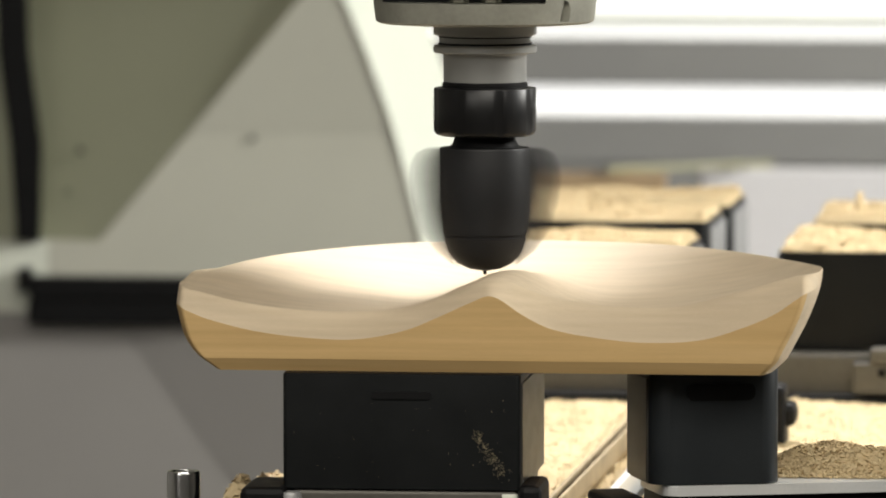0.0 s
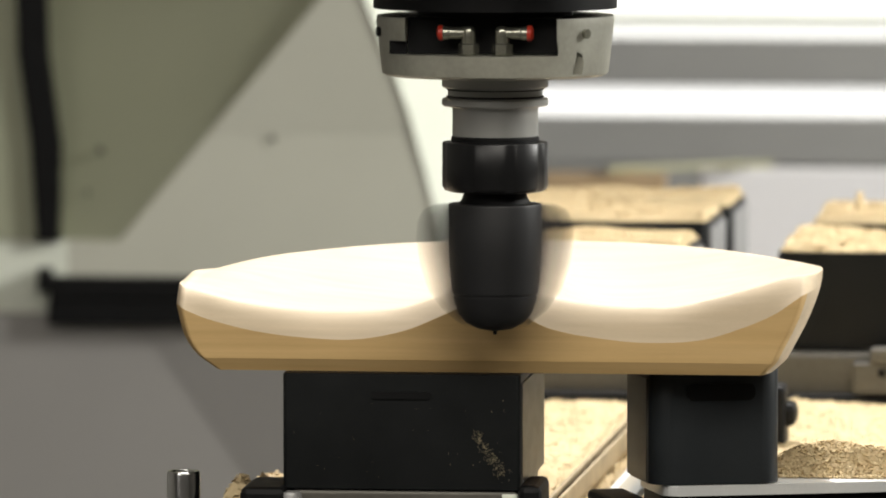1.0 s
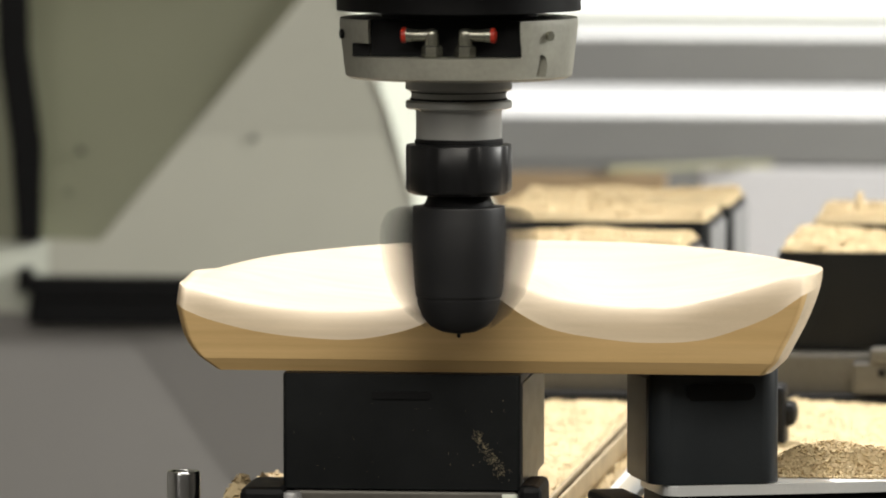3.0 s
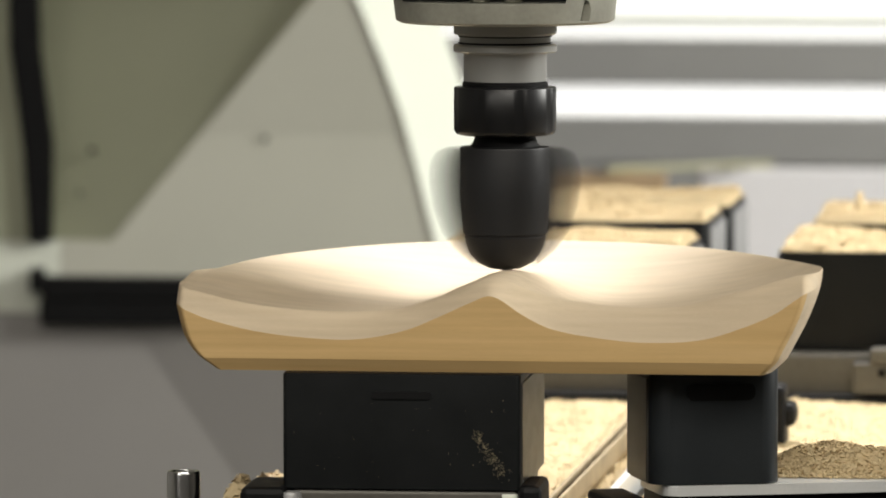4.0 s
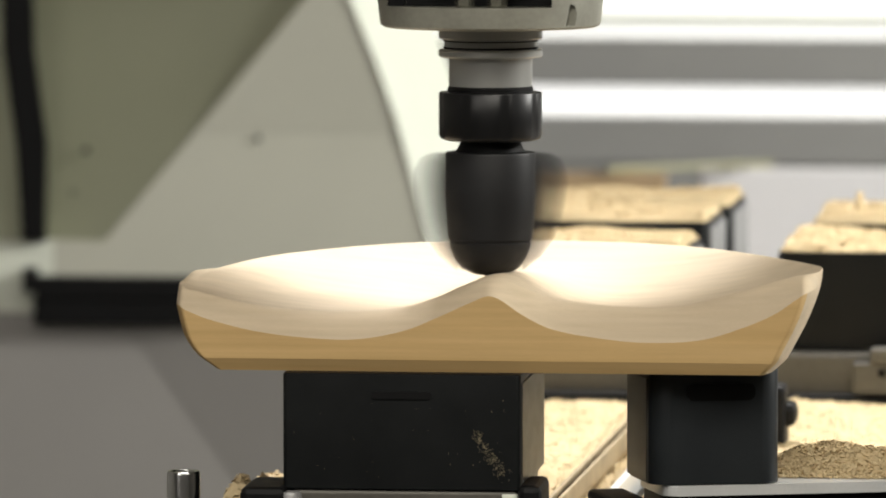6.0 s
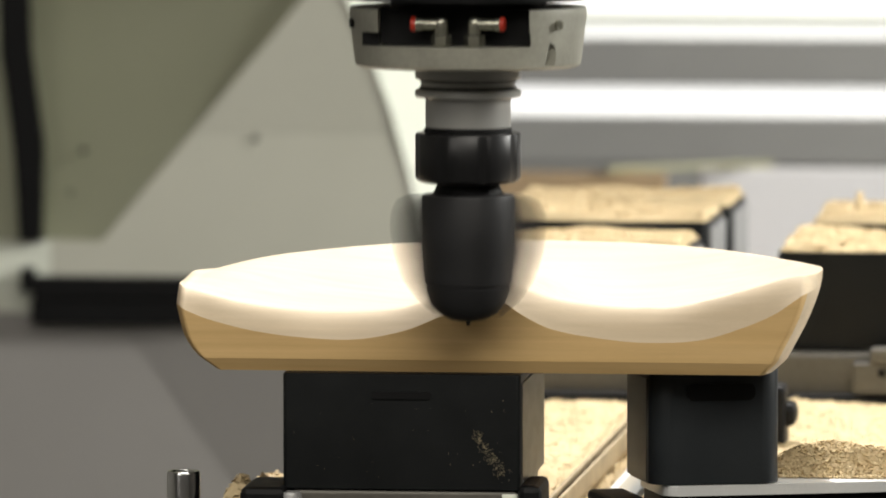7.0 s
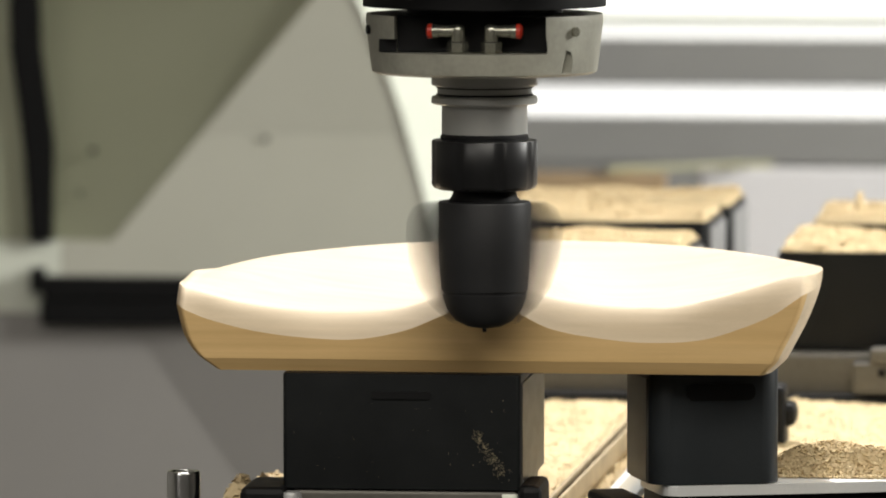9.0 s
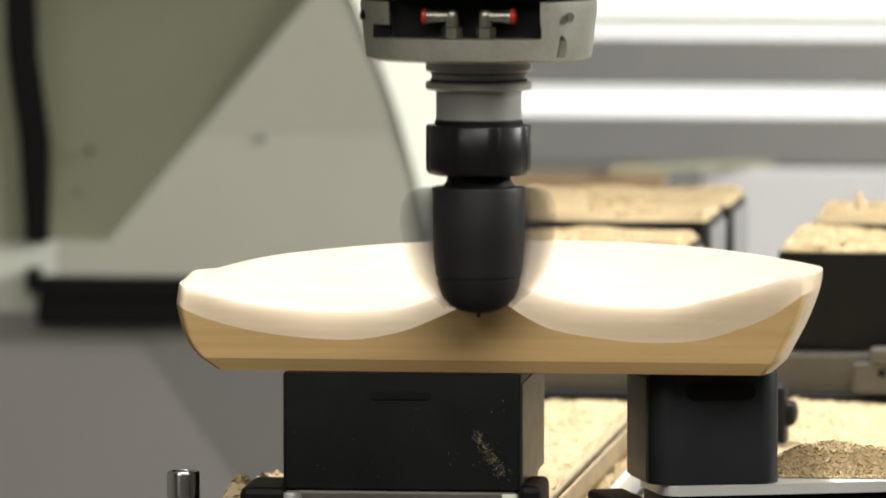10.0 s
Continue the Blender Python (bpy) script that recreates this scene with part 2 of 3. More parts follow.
def vacuum_pod(name_label, w, d, h, at, rz, r=0.012, slot=None, plastic=None):
    """Black vacuum pod; its origin is the middle of its underside."""
    p = thing("vacuum_pod", name_label, "vacuum pod", at, rz, "vacuum pods")
    part("body", prism(rounded(-w / 2, w / 2, -d / 2, d / 2, r), 0, h - 0.0008, 0.0004), plastic or POD, p, smooth=True)
    part("seal", prism(rounded(-w / 2 + 0.0006, w / 2 - 0.0006, -d / 2 + 0.0006, d / 2 - 0.0006, r), h - 0.0008, h), BLACK, p, "black rubber top seal")
    if slot:
        sx, sw, sz, sh = slot
        # no recess is cut: a flat black pad paints the slot's shade
        part("slot_shade", prism_front(rounded(sx - sw / 2, sx + sw / 2, sz - sh / 2, sz + sh / 2, sh * 0.4), -d / 2 - 0.0012, 0.002), BLACK, p, "flat black pad painting the shade of a grip slot")
    return p


def prism_front(outline, y, thick):
    """An outline in x and z, thickened along y."""
    bm = bmesh.new()
    a = [bm.verts.new((x, y, z)) for x, z in outline]
    b = [bm.verts.new((x, y + thick, z)) for x, z in outline]
    n = len(a)
    bm.faces.new(a)
    bm.faces.new(list(reversed(b)))
    for i in range(n):
        j = (i + 1) % n
        bm.faces.new((a[j], a[i], b[i], b[j]))
    return bm


PODH = 0.0695
left_pod = vacuum_pod("wide black vacuum pod under the seat", 0.1435, 0.150, PODH, (-0.0545, 0.065, 0.9305), 1.0, 0.003, (0.0, 0.036, 0.0565, 0.0045))
part("side_face", box(0.0706, 0.0728, -0.073, 0.074, 0.001, 0.064, 0.0006), PODSIDE, left_pod, "worn grey sheet painting the lit side of the pod")
right_pod = vacuum_pod("narrow charcoal vacuum pod with rounded corners", 0.080, 0.074, PODH, (0.1214, 0.0751, 0.9305), 18.0, 0.013, (0.002, 0.042, 0.056, 0.0105), CHARCOAL)
part("side_face", box(-0.0412, -0.0392, -0.024, 0.030, 0.001, 0.064, 0.0006), PODSIDE, right_pod, "worn grey sheet painting the lit side of the pod")

for lab, x0, x1, y0, y1 in (("black rear pod heaped with chips", -0.150, 0.030, 1.00, 1.125), ("black rear pod heaped with chips", -0.150, 0.0225, 1.28, 1.42),
                            ("black rear pod heaped with chips", -0.150, 0.026, 1.455, 1.60), ("black rear pod heaped with chips", 0.098, 0.270, 0.985, 1.17),
                            ("black rear pod heaped with chips", 0.101, 0.270, 1.276, 1.43)):
    p = vacuum_pod(lab, x1 - x0, y1 - y0, PODH, ((x0 + x1) / 2, (y0 + y1) / 2, 0.9305), 0, 0.006)
    # grey sheet added so that the black pod's side looks lit
    part("side_face", box((x1 - x0) / 2 + 0.0005, (x1 - x0) / 2 + 0.0025, -(y1 - y0) / 2 + 0.004, (y1 - y0) / 2 - 0.004, 0.002, 0.064, 0.0006), SIDE, p, "grey sheet painting the lit side of the pod")
    k = int(abs(x0) * 1000 + y0 * 100)
    tagged(part("chip_layer", chips(x0 + 0.002, x1 - 0.002, y0 + 0.002, y1 - 0.002, 1.0005, 0.0100, 4200, 0.0024, k, 0.55, 0.004, 0.003, 0.6), CHIP, smooth=True),
           "pale wood chips piled on a rear pod", "wood chips", kind="stuff")


def base_plates():
    b = thing("pod_base", "milled aluminium base plate under the pod", "base plate", (0.1214, 0.0751, 0.9205), 19.0)
    part("plate", prism(rounded(-0.0330, 0.165, -0.0366, 0.034, 0.008), 0.003, 0.0095, 0.0006), ALU, b)
    part("carrier", box(-0.030, 0.155, -0.030, 0.032, -0.0325, 0.003, 0.002), BLACK, b, "black carrier")
    part("ledge", box(0.02, 0.155, -0.090, -0.0305, -0.0325, -0.0105, 0.002), BLACK, b, "black front ledge")
    part("clamp", box(-0.066, -0.0415, -0.030, 0.030, -0.0325, 0.002, 0.003), BLACK, b, "black plastic clamp")
    c = thing("pod_base", "dark pod carrier with black end clamps", "base plate", (-0.0535, 0.066, 0.900), 1.2)
    part("carrier", box(-0.068, 0.068, -0.075, 0.075, -0.012, 0.0295, 0.002), DULL, c)
    part("clamp", box(-0.097, -0.0695, -0.094, -0.03, -0.012, 0.0325, 0.004), BLACK, c, "black plastic clamp")
    part("clamp", box(0.0700, 0.0840, -0.094, -0.03, -0.012, 0.0350, 0.004), BLACK, c, "black plastic clamp")
    part("label_plate", box(0.060, 0.0695, -0.086, -0.082, 0.010, 0.0290, 0.0008), PALE, c, "small white tab")


base_plates()


def dust_smear():
    """Small shavings clinging to the front of the wide pod in a slanting streak."""
    rng = random.Random(8)
    bm = bmesh.new()
    for i in range(300):
        u = rng.random()
        x = -0.0085 + 0.0165 * u + rng.gauss(0, 0.0011 + 0.0012 * u)
        z = 0.9645 - 0.0245 * u + rng.gauss(0, 0.0018)
        if rng.random() < 0.12:
            x, z = rng.uniform(-0.12, 0.012), rng.uniform(0.935, 0.985)
        s = rng.uniform(0.00015, 0.00055)
        a = rng.uniform(0, 3.14)
        ca, sa = math.cos(a) * s, math.sin(a) * s
        y = -0.0112
        vs = [bm.verts.new(q) for q in ((x - ca, y, z - sa), (x + sa * 0.4, y - 0.0004, z - ca * 0.4), (x + ca, y, z + sa), (x - sa * 0.4, y - 0.0002, z + ca * 0.4))]
        bm.faces.new(vs)
    tagged(part("dust_smear", bm, DUST), "fine wood dust clinging to the pod front", "wood dust", kind="stuff")


dust_smear()
tagged(part("chip_heap", chips(-0.192, -0.127, 0.02, 0.24, 0.888, 0.085, 5000, 0.003, 31, 0.35, 0.045, 0.004), CHIP, smooth=True), "loose wood chips heaped beside the pod", "wood chips", kind="stuff")
tagged(part("chip_heap", chips(0.165, 0.225, 0.0, 0.030, 0.910, 0.016, 2500, 0.0024, 33, 0.7, 0.012, 0.002, 0.7), CHIP, smooth=True), "small heap of shavings before the plate", "wood chips", kind="stuff")
tagged(part("chip_mound", chips(0.150, 0.262, 0.085, 0.200, 0.9305, 0.020, 18000, 0.0019, 21, 0.8, 0.03, 0.0025, 0.95), CHIP, smooth=True), "mound of fine wood shavings on the plate", "wood chips", kind="stuff")


def coupling():
    k = thing("hose_coupling", "black hose coupling behind the pod", "hose coupling", (0.131, 0.62, 0.888))
    part("block", box(-0.016, 0.001, -0.02, 0.02, 0.0, 0.050, 0.004), BLACK, k)
    part("nozzle", box(-0.006, 0.008, -0.016, 0.016, 0.022, 0.038, 0.005), BLACK, k)
    q = thing("clamp_block", "grey clamp block on the rear console", "clamp block", (0.185, 0.9575, 0.9045))
    part("block", box(-0.018, 0.060, -0.008, 0.013, 0.018, 0.029, 0.002), DULL, q)
    part("bracket", box(-0.030, 0.060, -0.004, 0.013, -0.004, 0.0178, 0.001), DULL, q)
    hole = lathe([(0.0032, 0), (0.0032, 0.002)], 16)
    bmesh.ops.transform(hole, matrix=pose(-0.009, -0.0035, 0.0115, 90), verts=hole.verts[:])
    part("bolt_hole", hole, BLACK, q, "dark bolt hole")
    f = thing("support_foot", "dull grey round support foot", "support foot", (-0.119, -0.022, 0.888))
    part("foot", lathe([(0.007, 0.0), (0.007, 0.040), (0.0062, 0.0415)], 32), SIDE, f, smooth=True)
    g = thing("locating_peg", "pale wooden peg standing in the chips", "peg", (0.134, 1.35, 1.0002))
    part("peg", lathe([(0.0045, 0.0), (0.0045, 0.010), (0.0030, 0.0125), (0.0028, 0.0185), (0.0020, 0.0198)], 24), CHIP, g, smooth=True)
    h = bpy.data.curves.new("air_hose", "CURVE")
    h.dimensions, h.bevel_depth, h.bevel_resolution = "3D", 0.0032, 3
    sp = h.splines.new("NURBS")
    sp.points.add(4)
    for pt, co in zip(sp.points, ((-0.222, 2.99, 0.9296), (-0.195, 3.009, 0.9300), (-0.150, 3.12, 0.9245), (-0.110, 3.205, 0.9225), (-0.075, 3.212, 0.9222))):
        pt.co = (*co, 1)
    sp.use_endpoint_u = True
    h.materials.append(YELLOW)
    tagged(new("air_hose", h), "thin yellow-green air hose over the panels", "hose")


coupling()


def steel_post():
    s = thing("stop_pin", "polished hollow steel stop pin", "pin", (-0.184, -0.02, 0.80))
    part("tube", lathe([(0.0101, 0), (0.0101, 0.1395), (0.0095, 0.1410), (0.0072, 0.1410), (0.0068, 0.1395), (0.0068, 0.10)], 48), POLISHED, s, smooth=True)


steel_post()


# ---- chair seat ----
def seat():
    """Saddle-shaped seat with two scoops, a front ridge and undercut sides; front edge on y = 0, underside on z = 0."""
    WL, WR, XC, YC, B, RIM = 0.1958, 0.1936, 0.0005, 0.040, 0.255, 0.0592
    LIP = [(-0.190, 0.0440), (-0.173, 0.0330), (-0.147, 0.0247), (-0.113, 0.0203), (-0.082, 0.0196), (-0.053, 0.0250), (-0.030, 0.0344), (-0.014, 0.0417), (0.0, 0.0462), (0.019, 0.0349),
           (0.035, 0.0272), (0.061, 0.0221), (0.091, 0.0193), (0.125, 0.0210), (0.150, 0.0284), (0.171, 0.0377), (0.186, 0.0480), (0.197, 0.0530)]
    CREST = [(-0.190, 0.0530), (-0.172, 0.0445), (-0.153, 0.0384), (-0.119, 0.0340), (-0.088, 0.0330), (-0.059, 0.0350), (-0.035, 0.0420), (-0.022, 0.0480), (-0.011, 0.0520), (0.0, 0.0532), (0.010, 0.0515),
             (0.020, 0.0473), (0.032, 0.0432), (0.047, 0.0402), (0.074, 0.0375), (0.108, 0.0376), (0.134, 0.0432), (0.159, 0.0505), (0.180, 0.0565), (0.197, 0.0574)]
    SIDE = [(0.0, 0.858), (0.0075, 0.898), (0.015, 0.918), (0.024, 0.944), (0.033, 0.966), (0.041, 0.982), (0.050, 0.996), (0.058, 1.0)]
    RIDGE = [(0.0, 0.0540), (0.06, 0.0538), (0.10, 0.0525), (0.15, 0.0480), (0.20, 0.0400), (0.26, 0.0300)]

    def table(x, pts):
        """Smooth curve through a short table (cubic Hermite)."""
        if x <= pts[0][0]:
            return pts[0][1]
        for k in range(len(pts) - 1):
            (a, p), (b2, q) = pts[k], pts[k + 1]
            if x <= b2:
                h = b2 - a
                m0 = (q - pts[k - 1][1]) / (b2 - pts[k - 1][0]) if k else (q - p) / h
                m1 = (pts[k + 2][1] - p) / (pts[k + 2][0] - a) if k + 2 < len(pts) else (q - p) / h
                t = (x - a) / h
                return (2 * t ** 3 - 3 * t * t + 1) * p + (t ** 3 - 2 * t * t + t) * h * m0 + (3 * t * t - 2 * t ** 3) * q + (t ** 3 - t * t) * h * m1
        return pts[-1][1]

    def half(x):
        return WL if x < XC else WR

    def front(x):
        w = half(x)
        a = min(1.0, max(0.0, (abs(x - XC) - w + 0.0088) / 0.0088))
        return YC * (1 - math.sqrt(max(0.0, 1 - a * a)))

    def back(x):
        return YC + B * max(0.0, 1 - abs((x - XC) / half(x)) ** 2.5) ** 0.42

    def height(x, y):
        f, k = front(x), back(x)
        d = y - f
        t = min(1.0, d / (0.018 - 0.005 * smoothstep(0.08, 0.18, -x)))
        low, high = table(x, LIP), table(x, CREST) + 0.0020
        edge = low + (high - low) * (0.5 * t + 0.5 * math.sin(t * math.pi / 2))
        rho = (abs((x - XC) / half(x)) ** 2.4 + (max(0.0, y - 0.10) / (YC + B - 0.10)) ** 2.4) ** (1 / 2.4)
        bowl = RIM - 0.0275 * (1 - min(1.0, rho) ** 3.0)
        mid = table(y, RIDGE)
        bowl += max(0.0, mid - 0.0297) * math.exp(-(x / 0.034) ** 2)
        # the west scoop keeps rising from the rolled edge to the back
        bowl += 0.012 * smoothstep(0.02, 0.09, -x) * min(1.0, max(0.0, d - 0.02) / 0.2) * smoothstep(0.0, 0.12, k - y)
        z = edge + (bowl - edge) * smoothstep(0.017, 0.080, d)
        g = max(0.0, 1 - (k - y) / 0.006)
        return z - 0.0012 * g * g - min(0.0050, 440 * max(0.0, -x - 0.128) ** 4)

    nu, nv = 200, 90
    xs = [XC + (WL if 2 * i < nu else WR) * math.sin(math.pi / 2 * (-1 + 2 * i / nu)) for i in range(nu + 1)]
    bm = bmesh.new()
    grid = []
    for x in xs:
        f, k = front(x), back(x)
        col = []
        for j in range(nv + 1):
            v = (j / nv) ** 1.7
            y = f + (k - f) * v
            col.append(bm.verts.new((x, y, height(x, y))))
        grid.append(col)
    for i in range(nu):
        for j in range(nv):
            bm.faces.new((grid[i][j], grid[i + 1][j], grid[i + 1][j + 1], grid[i][j + 1])).material_index = 1
    loop = [grid[i][0] for i in range(nu + 1)] + [grid[i][nv] for i in range(nu - 1, 0, -1)]
    tops = [v.co.copy() for v in loop]
    rings = []
    for frac, push in ((0.0, 0.0042), (0.0, 0.0), (0.12, 0.0), (0.28, 0.0), (0.45, 0.0), (0.62, 0.0), (0.78, 0.0), (0.90, 0.0)):
        ring = []
        for i, c in enumerate(tops):
            z = 0.0 if push else 0.0075 + (c.z - 0.0075) * frac
            s = table(z, SIDE) / table(c.z, SIDE)
            if c.x < XC:
                s = 1 - (1 - s) * (1 - 0.48 * smoothstep(0.0, 0.022, z))
            y = 0.10 + (c.y - 0.10) * s if c.y > 0.10 else c.y
            ring.append(bm.verts.new((XC + (c.x - XC) * s, y + (push if i <= nu else 0), z)))
        rings.append(ring)
    rings.append(loop)
    n = len(loop)
    for a, b in zip(rings, rings[1:]):
        for i in range(n):
            j = (i + 1) % n
            f = bm.faces.new((a[i], a[j], b[j], b[i]))
            # milled right flank, round to the back: paler wood also paints its rim light
            if tops[i].x > 0 and tops[i].y > 0.004 and tops[j].y > 0.004:
                f.material_index = 1
    bm.faces.new(list(reversed(rings[0])))
    bmesh.ops.remove_doubles(bm, verts=bm.verts[:], dist=0.00002)
    bmesh.ops.recalc_face_normals(bm, faces=bm.faces[:])
    ob = part("chair_seat", bm, WOOD, None, smooth=True)
    ob.data.materials.append(FRESH)
    ob.data.set_sharp_from_angle(angle=radians(28))
    ob.matrix_basis = pose(0, 0, 1.0)
    tagged(ob, "pale beech saddle chair seat being milled on pods", "chair seat")


seat()


# ---- moving gantry ----
def gantry():
    """Cream column of the gantry that travels sideways with the tool; origin on the floor."""
    g = thing("gantry_column", "cream painted gantry column with black bellows and skirt", "machine gantry")
    y = 2.70
    # folded front cover: the upper facet leans back from a slanting fold
    fold = lambda x, z: max(0.0, -(x + 0.685) * 0.767 + (z - 0.876) * 0.642)
    lean = lambda x, z: (x, y + 0.001 + 0.45 * fold(x, z), z)
    # upper cover: olive darker than the cream beside it, shade put into the colour
    part("upper_panel", slab([lean(-0.685, 0.876), lean(-0.467, 1.137), lean(-0.510, 1.25), lean(-0.60, 1.6), lean(-0.80, 1.6), lean(-0.80, 0.876)], 0.02), OLIVE, g, "olive-grey upper cover, darkened for its shade")
    tip = lambda z: y - 0.10 * max(0.0, z - 0.984)
    part("front_panel", slab([(-0.7345, y, 0.843), (-0.366, y, 0.843), (-0.3715, y, 0.876), (-0.389, y, 0.946), (-0.3992, y, 0.983), (-0.5955, y, 0.983), (-0.685, y, 0.876), (-0.7345, y, 0.8755)], 0.02), CREAM, g)
    part("front_panel", slab([(-0.5952, y, 0.9835), (-0.3995, y, 0.9835), (-0.404, tip(1.0), 1.0), (-0.423, tip(1.054), 1.054), (-0.4445, tip(1.108), 1.108), (-0.466, tip(1.137), 1.137)], 0.02), CREAM, g)
    left = [(-0.362, 0.843), (-0.3705, 0.876), (-0.388, 0.946), (-0.403, 1.0), (-0.422, 1.054), (-0.4435, 1.108), (-0.509, 1.25)]
    right = [(-0.297, 0.843), (-0.309, 0.876), (-0.331, 0.946), (-0.350, 1.0), (-0.369, 1.054), (-0.387, 1.108), (-0.435, 1.25)]
    bm = bmesh.new()
    cols = [[bm.verts.new((x, tip(z) + dy, z)) for x, z in pts] for pts, dy in ((left, -0.003), (right, 0.10), (right, 0.12), (left, 0.017))]
    for k in range(4):
        a, b = cols[k], cols[(k + 1) % 4]
        for m in range(6):
            bm.faces.new((a[m], b[m], b[m + 1], a[m + 1]))
    for m in (0, 6):
        bm.faces.new([cl[m] for cl in cols])
    bmesh.ops.recalc_face_normals(bm, faces=bm.faces[:])
    # edge panel: the light from the right is put into its paler colour
    part("edge_panel", bm, PALE, g, "curved edge panel, painted paler for side light")
    part("bellows", slab([(-0.763, y - 0.012, 0.876), (-0.742, y - 0.012, 0.876), (-0.740, y - 0.012, 0.97), (-0.752, y - 0.012, 1.06), (-0.757, y - 0.012, 1.25), (-0.784, y - 0.012, 1.25), (-0.781, y - 0.012, 1.06), (-0.769, y - 0.012, 0.97)], 0.012), BLACK, g, "black folded bellows")
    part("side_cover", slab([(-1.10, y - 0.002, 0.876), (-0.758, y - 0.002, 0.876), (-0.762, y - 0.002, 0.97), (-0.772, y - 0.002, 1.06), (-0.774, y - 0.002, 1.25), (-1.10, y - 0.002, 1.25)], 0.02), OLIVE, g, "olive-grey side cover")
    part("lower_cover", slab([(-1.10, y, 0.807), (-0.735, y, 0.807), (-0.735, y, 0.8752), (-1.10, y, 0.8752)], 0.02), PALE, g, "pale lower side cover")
    part("skirt_bar", box(-0.748, -0.38, y - 0.03, y - 0.002, 0.822, 0.843, 0.002), BLACK, g, "black skirt bar")
    part("brush_strip", box(-0.750, -0.38, y - 0.028, y - 0.004, 0.797, 0.8215, 0.002), BLACK, g, "black bristle strip")
    part("bracket", box(-0.760, -0.7485, y - 0.03, y - 0.002, 0.828, 0.851, 0.002), BLACK, g, "black end bracket")
    part("lower_panel", slab([(-1.2, y - 0.008, 0.0), (-0.075, y - 0.008, 0.0), (-0.640, y - 0.008, 0.80), (-0.640, y - 0.008, 0.806), (-1.2, y - 0.008, 0.806)], 0.02), SKIRT, g, "grey lower panel")
    # added facet, tilted away from the light in place of a slanting shadow
    part("shadow_facet", slab([(-0.10, y - 0.0085, 0.0), (-0.10, y - 0.0735, 0.80), (-0.665, y - 0.0085, 0.80)], 0.03), SKIRT, g, "grey facet tilted to stand for a diagonal shadow")
    for x, z, r in ((-0.708, 0.9615, 0.0035), (-0.719, 0.921, 0.0025), (-0.535, 0.976, 0.003)):
        bm = lathe([(r, 0), (r * 0.8, 0.002)], 16)
        bmesh.ops.transform(bm, matrix=Matrix.Translation((x, lean(x, z)[1] - 0.0035, z)) @ pose(0, 0, 0, 90), verts=bm.verts[:])
        part("screw", bm, PODSIDE, g)
    return g


GANTRY = gantry()


